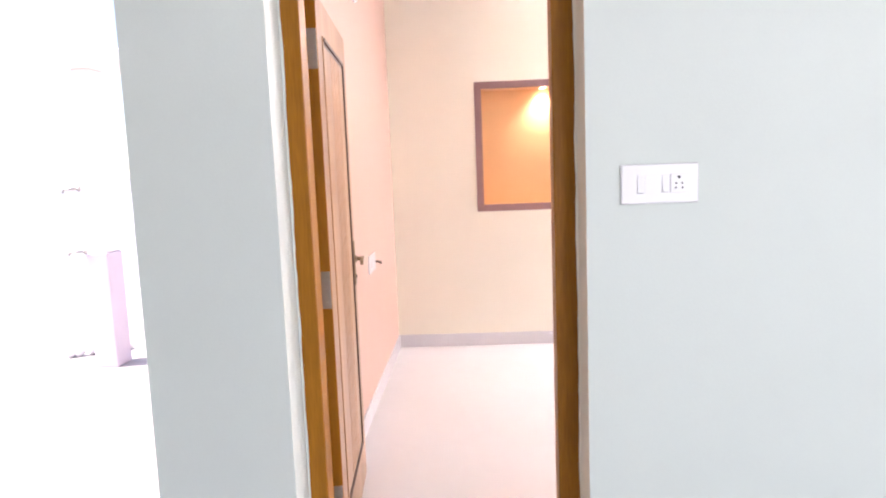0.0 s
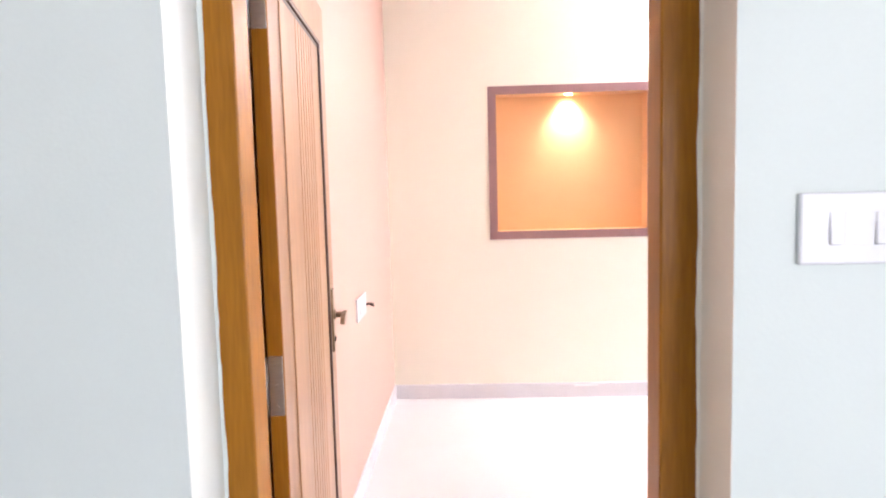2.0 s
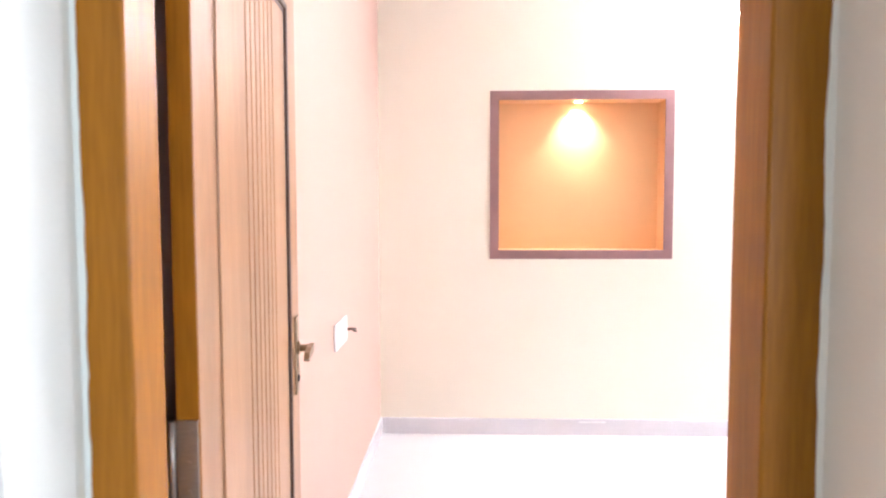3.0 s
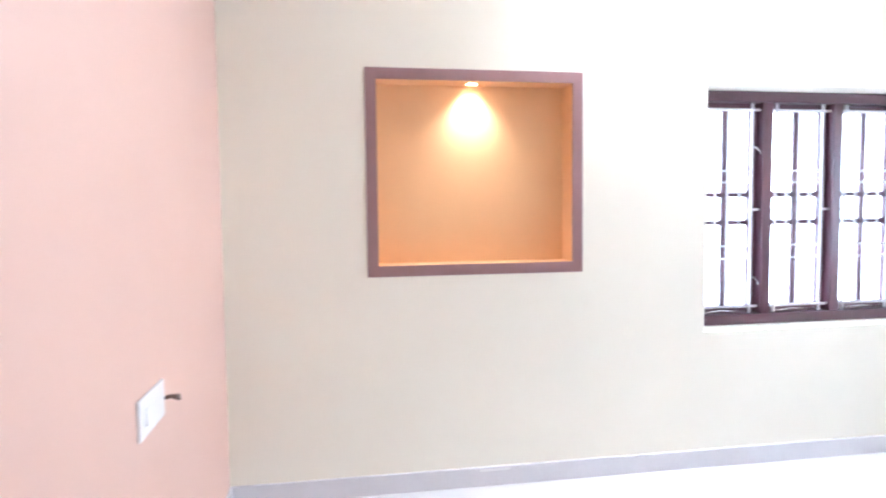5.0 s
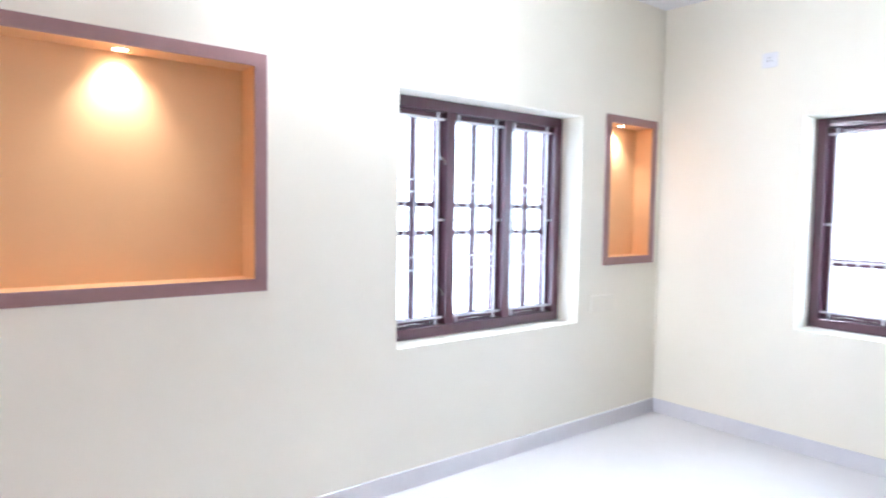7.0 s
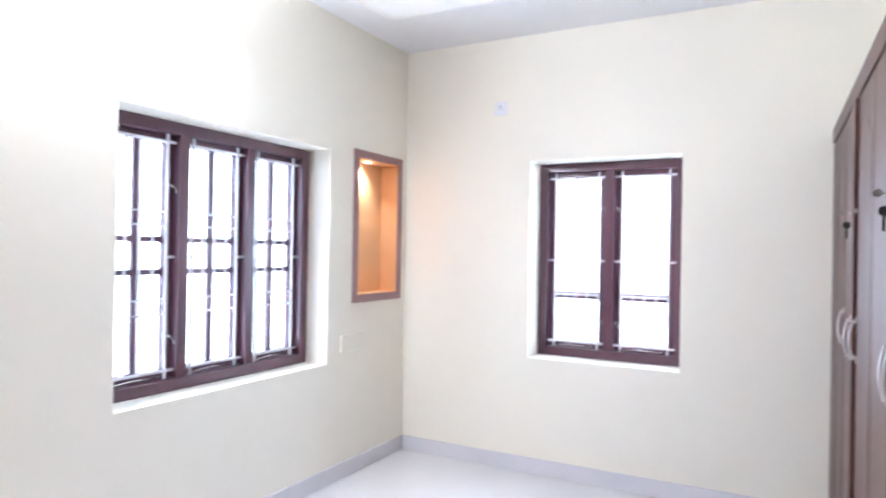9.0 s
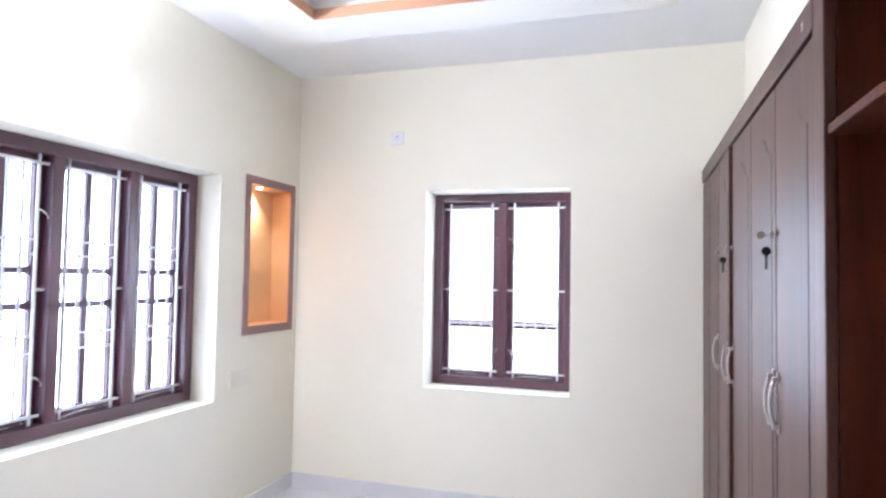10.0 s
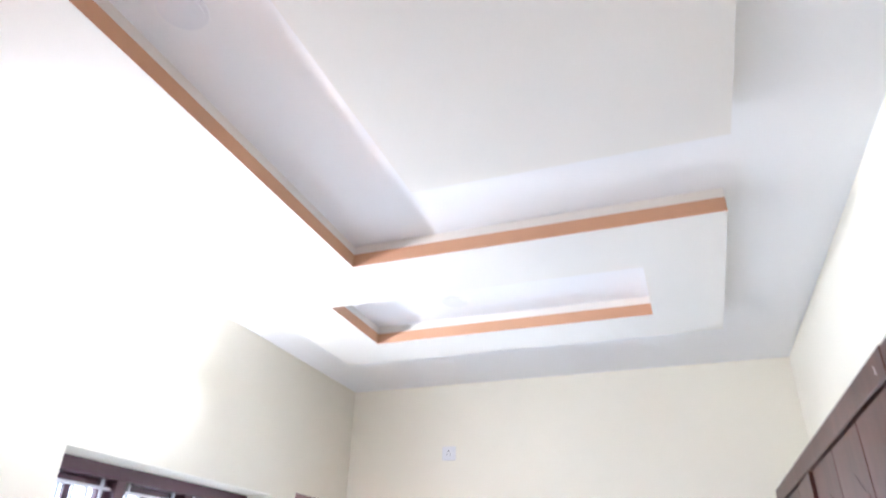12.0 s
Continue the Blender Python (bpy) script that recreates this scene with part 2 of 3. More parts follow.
structure("wall_east", carved([XE, XE + 0.3], [YH, W2[0], W2[1], 0.0], [-0.12, W2[2], W2[3], 3.3], [(0, 9, W2[0], W2[1], W2[2], W2[3])]),
          CREAM, "cream painted wall with a barred window", "wall")
structure("wall_west", box(-0.375, 0.0, -3.057, 0.0, 0.0, 3.3), PEACH, "peach painted side wall", "wall")
# cream on the right reveal puts the warm light there into its colour
south = carved([-0.375, DOOR[0], DOOR[1], XE], [YH, YS], [0.0, DOOR[2], 3.3], [(DOOR[0], DOOR[1], -9, 9, -1, DOOR[2])],
               lambda c, d: 1 if d.y > 0.5 or (d.x < -0.5 and c.x > 0.5) else 0)
for v in south.verts:
    if v.co.y > YS - 0.01:
        v.co.y = -3.05 + SKEW * v.co.x
structure("wall_south", south, [HALLWHITE, CREAM], "wall between hall and bedroom, pale on the hall side", "wall")

# flat ceiling with a dropped plaster panel, its channels edged in orange
structure("ceiling", box(0.0, XE, -3.06, 0.0, ZU, 3.3), CEILWHITE, "plain white bedroom ceiling", "ceiling")
CUTS = [(1.2, 2.78, -1.52, -1.055), (2.32, 2.78, -2.60, -1.52), (3.15, 3.69, -2.235, -0.745)]
PX, PY = (0.90, 3.99), (-2.56, -0.41)
drop = carved([PX[0], 1.2, 2.32, 2.78, 3.15, 3.69, PX[1]], [PY[0], -2.235, -1.52, -1.055, -0.745, PY[1]], [ZC, ZC + 0.060, ZU - 0.001],
              [(a, b, c, d, 0, 4) for a, b, c, d in CUTS],
              lambda c, d: 1 if c.z < ZC + 0.060 and abs(d.z) < 0.5 and PX[0] + 0.01 < c.x < PX[1] - 0.01 and PY[0] + 0.01 < c.y < PY[1] - 0.01 else 0)
structure("ceiling_panel", drop, [PANELWHITE, LIP], "white dropped plaster ceiling panel with orange channel edges", "ceiling")

# hall shell: closed all round, open to the yard beside the bedroom and by an added, unseen window behind
structure("wall_hall_south", carved([-3.2, 2.0, 3.8, 4.6], [-8.15, -8.0], [0, 0.75, 2.25, 3.0], [(2.0, 3.8, -9, 9, 0.75, 2.25)]), HALLWHITE, "unseen pale hall wall with an added window opening", "wall")
structure("wall_hall_east", box(4.6, 4.75, -8.15, YH, 0, 3.0), HALLWHITE, "plain pale hall wall", "wall")
structure("wall_hall_west", box(-3.35, -3.2, -8.15, YH, 0, 3.0), HALLWHITE, "plain pale hall wall", "wall")
structure("wall_hall_north", box(-3.2, -0.375, YH, YH + 0.3, 2.75, 3.0), HALLWHITE, "plain beam over the open side of the hall", "wall")
structure("ceiling_hall", box(-3.35, 4.75, -8.15, YH, 3.0, 3.15), CEILWHITE, "plain white hall ceiling", "ceiling")
structure("roof_slab", box(-0.6, XE + 0.5, YH, 0.5, 3.31, 3.45), CEILWHITE, "plain flat roof slab", "roof")

# skirting
for i, b in enumerate(((0.012, XE - 0.012, -0.012, 0.0), (0.0, 0.012, YS, 0.0), (XE - 0.012, XE, -2.735, 0.0), (DOOR[1] + 0.02, 1.75, -3.021, -3.009))):
    structure("baseboard_%d" % (i + 1), box(*b, 0.0, 0.102, 0.002), SKIRT, "pale grey tile skirting along the wall", "baseboard")

# short white patch on the skirting
bm = bmesh.new()
add_prism(bm, [(1.250, -0.012, 0.079), (1.300, -0.012, 0.078), (1.418, -0.012, 0.080), (1.416, -0.012, 0.092), (1.34, -0.012, 0.090), (1.252, -0.012, 0.091)], (0, -0.0012, 0))
tagged(finish("skirting_patch", bm, PLASTIC), "short white patch on the grey skirting", "plaster smear")

# yard
structure("ground", box(-600, 600, -600, 600, -0.5, -0.15), EARTH, "pale paved ground around the house", "ground")


def compound_wall(name, x0, x1, y0, y1):
    w = thing(name, ((x0 + x1) / 2, (y0 + y1) / 2, -0.15), "whitewashed compound wall round the yard", "wall", kind="structure")
    part("wall_body", box(x0, x1, y0, y1, -0.15, 1.55), RENDERED, w)
    part("coping", box(x0 - 0.04, x1 + 0.04, y0 - 0.04, y1 + 0.04, 1.55, 1.62, 0.01), RENDERED, w)


compound_wall("wall_compound_north", -9, 10, 4.6, 4.75)
compound_wall("wall_compound_west", -9.15, -9, -9, 4.6)
compound_wall("wall_compound_east", 10, 10.15, -9, 4.6)

# ---- niche frames and lights ----


def niche_trim(name, n, wide, label):
    x0, x1, z0, z1 = n
    t = thing(name, ((x0 + x1) / 2, 0, z0), label, "trim", kind="structure")
    a = wide
    for nm, pts in (("top_board", [(x0 - a, z1 + a), (x1 + a, z1 + a), (x1, z1), (x0, z1)]), ("bottom_board", [(x0 - a, z0 - a), (x1 + a, z0 - a), (x1, z0), (x0, z0)]),
                    ("side_board", [(x0 - a, z0 - a), (x0, z0), (x0, z1), (x0 - a, z1 + a)]), ("side_board", [(x1 + a, z0 - a), (x1, z0), (x1, z1), (x1 + a, z1 + a)])):
        bm = bmesh.new()
        add_prism(bm, [(x, 0.0, z) for x, z in pts], (0, -0.008, 0))
        part(nm, bm, MAUVE, t)


niche_trim("trim_1", N1, 0.055, "mauve brown board frame round a large lit orange niche")
niche_trim("trim_2", N2, 0.053, "mauve brown board frame round a narrow lit orange niche")


def niche_light(x, z, watts):
    t = thing("niche_downlight", (x, 0.075, z), "small round warm downlight set in the niche top", "downlight", "niche downlights")
    bm = bmesh.new()
    bmesh.ops.create_cone(bm, cap_ends=False, segments=28, radius1=0.034, radius2=0.026, depth=0.004, matrix=Matrix.Translation((x, 0.075, z - 0.0025)))
    bmesh.ops.solidify(bm, geom=list(bm.faces), thickness=0.0015)
    part("bezel", bm, CHROME, t, "chrome bezel")
    bm = bmesh.new()
    add_disc(bm, (x, 0.075, z - 0.001), (0, 0, 1), 0.025, 0.002)
    part("lens", bm, LED, t, "glowing warm lens")
    d = bpy.data.lights.new("niche_spot", "SPOT")
    d.energy, d.color, d.spot_size, d.spot_blend, d.shadow_soft_size = watts, (1.0, 0.92, 0.81), radians(108), 1.0, 0.024
    o = new("niche_spot", d)
    o.matrix_world = look((x, 0.075, z - 0.012), (x, 0.30, z - 1))


niche_light(1.245, N1[3], 12)
niche_light(4.47, N2[3], 12)

# ---- tube light ----
tube = thing("tube_light", (2.4, 0, 2.57), "lit white tube light batten on the cream wall", "tube light")
part("batten", box(1.79, 3.01, -0.012, 0.0, 2.571, 2.599, 0.003), PLASTIC, tube)
bm = bmesh.new()
add_tube(bm, [(1.82, -0.029, 2.585), (2.98, -0.029, 2.585)], 0.014, 14)
part("tube", bm, TUBE, tube, "glowing white tube")
for x in (1.80, 3.0):
    part("lamp_holder", box(x - 0.012, x + 0.012, -0.048, -0.012, 2.57, 2.60, 0.004), PLASTIC, tube)

# ---- windows ----


def window(name, label, w, h, bays, quarter_bars, muntin_z, mid_bar, hooks):
    """A barred wooden window in the x-z plane, its lower left inner corner at the origin, facing -y."""
    t = thing(name, (0, 0, 0), label, "window", kind="structure")
    F = 0.060
    bm = bmesh.new()
    for x in (0, w - F):
        add_box(bm, x, x + F, 0, 0.10, 0, h, 0.004)
    part("window_frame", bm, MAROON, t)
    bm = bmesh.new()
    for z in (0, h - F):
        add_box(bm, F, w - F, 0, 0.10, z, z + F, 0.004)
    part("window_rail", bm, MAROON_X, t)
    bw = (w - F * (bays + 1)) / bays
    for i in range(bays):
        x0 = F + i * (bw + F)
        x1 = x0 + bw
        if i:
            part("mullion", box(x0 - F, x0, 0.003, 0.10, F, h - F, 0.004), MAROON, t)
        # glazed sash behind the bars
        bm = bmesh.new()
        S = 0.046
        for a in (x0, x1 - S):
            add_box(bm, a, a + S, 0.062, 0.098, F, h - F, 0.004)
        for a in (F, h - F - S):
            add_box(bm, x0 + S, x1 - S, 0.062, 0.098, a, a + S, 0.004)
        sash = part("sash", bm, MAROON, t)
        bm = bmesh.new()
        for z, hh in muntin_z:
            add_box(bm, x0 + S, x1 - S, 0.070, 0.092, z - hh / 2, z + hh / 2, 0.002)
        if mid_bar:
            xm = (x0 + x1) / 2
            add_box(bm, xm - 0.016, xm + 0.016, 0.069, 0.093, F + S, h - F - S, 0.002)
            for z, hh in muntin_z:
                for x, q in ((x0 + S, 1), (xm, 1), (x1 - S, 1)):
                    add_disc(bm, (x, 0.081, z), (0, 1, 0), 0.027, 0.020, 4)
        part("muntin", bm, MAROON, sash)
        p = part("pane", box(x0 + S, x1 - S, 0.078, 0.082, F + S, h - F - S), GLASS, sash)
        p.visible_shadow = False
        # welded white grille
        bm = bmesh.new()
        xa, xb = x0 + 0.048, x1 - 0.048
        za, zb = F + 0.040, h - F - 0.040
        r = 0.0065
        for x in (xa, xb):
            add_box(bm, x - r, x + r, 0.032, 0.045, F, h - F, 0.002)
        for z in (za, zb):
            add_box(bm, x0, x1, 0.030, 0.043, z - r, z + r, 0.002)
        zm = h * 0.497
        for a, b in ((x0, xa), (xb, x1)):
            add_box(bm, a, b, 0.031, 0.044, zm - r, zm + r, 0.002)
        for z in (h * 0.665, h * 0.615, h * 0.34, h * 0.285):
            add_box(bm, xa, xb, 0.036, 0.042, z - 0.004, z + 0.004)
        if not mid_bar:
            add_box(bm, xa, xb, 0.033, 0.041, 0.420, 0.434)
        for q in range(1, quarter_bars + 1):
            x = xa + (xb - xa) * q / (quarter_bars + 1)
            add_box(bm, x - 0.005, x + 0.005, 0.034, 0.044, za, zb)
        for z in (h * 0.64, h * 0.3125):
            for x in (xa, (xa + xb) / 2, xb):
                bmesh.ops.create_icosphere(bm, subdivisions=1, radius=0.010, matrix=Matrix.Translation((x, 0.038, z)))
        part("grille", bm, GRILLE, t, "white square-bar safety grille")
        # stay rod lying on the lower rail
        bm = bmesh.new()
        add_tube(bm, [(x0 + 0.05, 0.020, F + 0.012), (x0 + 0.16, 0.016, F + 0.022), (x1 - 0.09, 0.022, F + 0.014)], 0.004, 8)
        add_tube(bm, [(x1 - 0.09, 0.022, F + 0.014), (x1 - 0.08, 0.05, F + 0.02)], 0.004, 8)
        part("stay_rod", bm, CHROME, t, "chrome stay rod")
    for x, z, s in hooks:
        bm = bmesh.new()
        add_disc(bm, (x, 0.058, z), (0, 1, 0), 0.012, 0.006, 14)
        add_tube(bm, [(x, 0.05, z), (x + 0.012 * s, 0.035, z - 0.012), (x + 0.034 * s, 0.03, z - 0.030), (x + 0.028 * s, 0.03, z - 0.048)], 0.005, 8)
        add_tube(bm, [(x, 0.05, z), (x - 0.018 * s, 0.04, z + 0.018)], 0.005, 8)
        part("latch", bm, CHROME, t, "chrome latch")
    return t


win = window("window_1", "dark maroon three-bay wooden window with white bars", W1[1] - W1[0], W1[3] - W1[2], 3, 3, ((0.755, 0.029), (0.592, 0.029)), True,
             ((0.430, 1.035, 1), (0.430, 0.277, 1)))
win.matrix_basis = pose(W1[0], 0.165, W1[2])
win2 = window("window_2", "dark maroon two-bay wooden window with white bars", W2[1] - W2[0], W2[3] - W2[2], 2, 3, ((0.418, 0.050),), False,
              ((0.440, 1.01, -1), (0.535, 1.01, 1), (0.440, 0.24, -1), (0.535, 0.24, 1)))
win2.matrix_basis = pose(XE + 0.2, W2[1], W2[2], 0, 0, -90)

# ---- door ----
frame_t = thing("door_frame", (0.5, -3.16, 0), "varnished teak door frame in the bedroom doorway", "door frame", kind="structure")
JL, JR, JF, JM, JB = 0.122, 0.890, -3.237, -3.152, -3.095
bm = bmesh.new()
add_box(bm, DOOR[0], JL, JF, JM, 0, DOOR[2], 0.004)
add_box(bm, DOOR[0], JL - 0.045, JM, JB, 0, DOOR[2], 0.002)
part("jamb", bm, TEAK, frame_t)
bm = bmesh.new()
add_box(bm, JR, DOOR[1], JF, JM, 0, DOOR[2], 0.004)
add_box(bm, JR + 0.018, DOOR[1], JM, JB, 0, DOOR[2], 0.002)
part("jamb", bm, TEAK, frame_t)
part("head", box(JL, JR, JF, JB, DOOR[2] - 0.07, DOOR[2], 0.004), TEAK, frame_t)

for x, s in ((DOOR[0], 1), (DOOR[1], -1)):
    bm = bmesh.new()
    rows = []
    for i in range(90):
        z = 0.01 + i * (DOOR[2] - 0.02) / 89
        w = 0.004 + 0.006 * abs(noise.noise((x * 9, 0, z * 5))) + 0.003 * abs(noise.noise((x * 9, 3, z * 31)))
        rows.append([bm.verts.new((x - 0.001 * s, JF - 0.004, z)), bm.verts.new((x + w * s, JF - 0.002, z)), bm.verts.new((x + w * s, JF + 0.001, z))])
    for p, q in zip(rows, rows[1:]):
        for k in range(2):
            bm.faces.new((p[k], p[k + 1], q[k + 1], q[k]))
    # right edge is cream too, matching the warm-lit tone of that reveal
    part("plaster_edge", bm, HALLWHITE if s > 0 else CREAM, frame_t, "uneven painted plaster edge")

# leaf: built along +y from its hinge edge, outer face towards +x
LW, LH = 0.78, 2.04
door = thing("door_1", (0, 0, 0), "teak panel door standing open against the peach wall", "door", kind="structure")
bm = box(-0.036, 0.0, 0.0, LW, 0.006, LH, 0.003)
# leaf edges get the hall-lit tone, faces the room-lit one
for f in bm.faces:
    f.normal_update()
    f.material_index = 0 if abs(f.normal.x) > 0.8 else 1
leaf = part("leaf", bm, [TEAKDOOR, TEAK], door)
P0, P1, Z0, Z1 = 0.105, 0.66, 0.20, 1.915
# far, top and bottom mouldings carry their shade as dark colour; hinge side stays teak
bm = bmesh.new()
for y0, y1, z0, z1 in ((P1 - 0.016, P1, Z0, Z1), (P0 + 0.016, P1 - 0.016, Z0, Z0 + 0.016), (P0 + 0.016, P1 - 0.016, Z1 - 0.016, Z1)):
    add_box(bm, 0.0, 0.007, y0, y1, z0, z1, 0.003)
part("moulding", bm, SHADEBROWN, leaf, "teak moulding coloured dark for its shaded side")
part("moulding", box(0.0, 0.004, P0, P0 + 0.016, Z0, Z1, 0.0018), TEAKDOOR, leaf)
k = 7
ys = [P0 + 0.014] + [0.286 + 0.0365 * i for i in range(k)] + [P1 - 0.030]
for i in range(len(ys) - 1):
    part("slat", box(0.0, 0.0028, ys[i] + 0.0036, ys[i + 1] - 0.0036, Z0 + 0.03, Z1 - 0.03, 0.001), TEAKDOOR, leaf)
# dark backing paints the shade in the gaps between slats
part("slat_backing", box(0.0, 0.0008, P0 + 0.016, P1 - 0.016, Z0 + 0.016, Z1 - 0.016), SHADEBROWN, leaf)
bm = bmesh.new()
add_box(bm, 0.0, 0.006, 0.715, 0.755, 0.935, 1.14, 0.0025)
plate = part("handle_plate", bm, BRONZE, leaf, "antique brass plate")
bm = bmesh.new()
add_tube(bm, [(0.004, 0.735, 1.055), (0.030, 0.735, 1.055), (0.042, 0.735, 1.055)], 0.0095, 14)
add_prism(bm, [(0.034, 0.746, 1.066), (0.034, 0.746, 1.044), (0.034, 0.700, 1.040), (0.034, 0.672, 1.034), (0.034, 0.660, 1.042), (0.034, 0.672, 1.056), (0.034, 0.700, 1.064)], (0.013, 0, 0))
add_disc(bm, (0.008, 0.735, 1.055), (1, 0, 0), 0.017, 0.008, 20, 0.002)
part("lever", bm, BRONZE, plate, "antique brass lever")
bm = bmesh.new()
add_disc(bm, (0.006, 0.735, 0.975), (1, 0, 0), 0.009, 0.006, 18)
part("keyhole", bm, BLACK, plate)
for z in (0.20, 0.976, 1.788):
    bm = bmesh.new()
    add_box(bm, -0.034, -0.003, -0.0025, 0.0005, z, z + 0.13, 0.0008)
    add_tube(bm, [(-0.040, -0.006, z), (-0.040, -0.006, z + 0.13)], 0.0055, 12)
    for a in (0.02, 0.065, 0.11):
        add_disc(bm, (-0.018, -0.0030, z + a), (0, 1, 0), 0.004, 0.002, 10)
    part("hinge", bm, STEEL, door, "brushed steel hinge")
door.matrix_basis = pose(0.141, -3.087, 0, 0, 0, 4.0)

# ---- switches and outlets ----


def wall_plate(name, m, w, h, modules, label, body=PLASTIC):
    """A switch plate facing -y, centred on the origin. modules: (x, width, kind)."""
    t = thing(name, (0, 0, 0), label, "switch plate" if "switch" in name else "socket")
    part("plate", box(-w / 2, w / 2, -0.011, 0.0, -h / 2, h / 2, 0.004), body, t)
    for x, mw, kind in modules:
        mh = h * 0.46
        if kind == "switch":
            bm = bmesh.new()
            rw = mw * 0.62
            add_prism(bm, [(x - rw / 2, -0.0115, -mh / 2), (x - rw / 2, -0.0172, -mh / 2 + 0.002), (x - rw / 2, -0.0125, mh / 2), (x - rw / 2, -0.0115, mh / 2)], (rw, 0, 0))
            part("rocker", bm, PLASTIC, t)
        elif kind == "blank":
            part("blank", box(x - mw / 2, x + mw / 2, -0.0118, -0.010, -mh / 2, mh / 2, 0.0005), body, t)
        else:
            s = part("socket", box(x - mw / 2, x + mw / 2, -0.014, -0.011, -mh / 2, mh / 2, 0.001), PLASTIC, t)
            bm = bmesh.new()
            for px, pz, r in ((0, 0.33, 0.0045), (-0.18, 0.0, 0.0026), (0.18, 0.0, 0.0026), (-0.20, -0.24, 0.0026), (0.20, -0.24, 0.0026)):
                add_disc(bm, (x + px * mw, -0.0142, pz * mh), (0, 1, 0), r, 0.002, 12)
            part("pin_holes", bm, BLACK, s)
    t.matrix_basis = m
    return t


SW = [(-0.056, 0.026, "switch"), (-0.021, 0.042, "blank"), (0.014, 0.026, "switch"), (0.053, 0.048, "socket")]
wall_plate("switch_plate", pose(1.170, YH, 1.373), 0.220, 0.114, SW, "white switch plate with two rockers and a socket")
wall_plate("switch_plate", pose(0.0, -1.30, 0.892, 0, 0, 90), 0.25, 0.112, [(-0.07, 0.03, "switch"), (-0.02, 0.05, "blank"), (0.04, 0.05, "blank")], "white switch plate low on the peach wall")
wall_plate("wall_socket", pose(XE, -0.762, 2.469, 0, 0, -90), 0.098, 0.094, [(0.0, 0.055, "socket")], "small white wall socket high on the cream wall")
wall_plate("switch_plate", pose(4.22, 0.0, 0.868), 0.25, 0.11, [(-0.06, 0.05, "blank"), (0.0, 0.05, "blank"), (0.06, 0.05, "blank")], "blank cream switch plate under the narrow niche", CREAMPLASTIC)
# bare wire end beside the low plate
bm = bmesh.new()
add_tube(bm, [(0.0, -1.140, 0.877), (0.014, -1.134, 0.879), (0.025, -1.120, 0.876), (0.034, -1.100, 0.872)], 0.0065, 8)
add_tube(bm, [(0.021, -1.125, 0.876), (0.031, -1.118, 0.868), (0.038, -1.102, 0.862)], 0.005, 8)
tagged(finish("wire_end", bm, SHADEBROWN), "short loose brown wire end out of the peach wall", "wire")

# lamp holder high on the peach wall
t = thing("bulb_holder", (0, -1.68, 2.42), "small white angled bulb holder on the peach wall", "lamp holder")
bm = bmesh.new()
add_disc(bm, (0.006, -1.68, 2.42), (1, 0, 0), 0.042, 0.012, 28, 0.003)
part("base", bm, PLASTIC, t)
bm = bmesh.new()
bmesh.ops.create_cone(bm, cap_ends=True, segments=24, radius1=0.019, radius2=0.026, depth=0.06,
                      matrix=Matrix.Translation((0.035, -1.68, 2.40)) @ Matrix.Rotation(radians(130), 4, "Y"))
part("socket", bm, PLASTIC, t)

# ---- ceiling lamps ----
for x, y in ((3.47, -1.28), (1.46, -1.22)):
    t = thing("recessed_lamp", (x, y, ZU), "unlit round white recessed lamp in the raised ceiling", "ceiling lamp", "recessed lamps")
    bm = bmesh.new()
    add_disc(bm, (x, y, ZU - 0.002), (0, 0, 1), 0.068, 0.004, 36, 0.001)
    part("ring", bm, LAMPWHITE, t)
    bm = bmesh.new()
    add_disc(bm, (x, y, ZU - 0.005), (0, 0, 1), 0.054, 0.002, 36)
    part("diffuser", bm, LAMPWHITE, t)

# ---- wardrobe ----
WX, WY, WZ, YB = 2.27, -2.733, 2.18, -2.955
ward = thing("wardrobe", (3.4, -2.86, 0), "built-in dark brown six-door wardrobe, one door ajar", "wardrobe")
XW = XE - 0.008
part("side_panel", box(WX, WX + 0.022, YB, WY, 0.0, WZ, 0.004), BROWN, ward)
part("stile", box(WX + 0.004, WX + 0.105, WY - 0.024, WY, 0.0, WZ, 0.010), BROWN, ward)
part("top_rail", box(WX + 0.105, XW, WY - 0.024, WY, WZ - 0.080, WZ, 0.004), BROWN, ward)
part("paint_spot", box(2.455, 2.462, WY - 0.001, WY + 0.0006, WZ - 0.052, WZ - 0.030, 0.0004), PLASTIC, ward, "small white paint spot")
part("plinth", box(WX + 0.105, XW, WY - 0.024, WY, 0.0, 0.09, 0.004), BROWN, ward)
part("top_board", box(WX + 0.022, XW, YB, WY - 0.024, WZ - 0.022, WZ, 0.002), BROWN, ward)
# near-black sheet at the back: puts the shade of the door gaps into colour
part("gap_backing", box(WX + 0.03, XW, YB + 0.002, YB + 0.012, 0.03, WZ - 0.03), GAPSHADE, ward)
bm = bmesh.new()
add_box(bm, WX - 0.007, WX + 0.0, WY - 0.02, WY + 0.004, 0.0, WZ, 0.003)
part("edge_moulding", bm, BROWN, ward)


def ogee(x0, x1, z0, z1, y):
    """Outline of a panel with a pointed ogee top."""
    pts = [(x0, y, z0), (x1, y, z0)]
    rise = 0.075
    w = x1 - x0
    up = []
    for i in range(13):
        u = i / 12
        z = z1 - rise + rise * (0.5 - 0.5 * math.cos(math.pi * min(1, 2 * u))) if u <= 0.5 else None
        if z is not None:
            up.append((u, z))
    right = [(x1 - u * w, y, z) for u, z in up]
    left = [(x0 + u * w, y, z) for u, z in up[:-1]][::-1]
    return pts + right + left


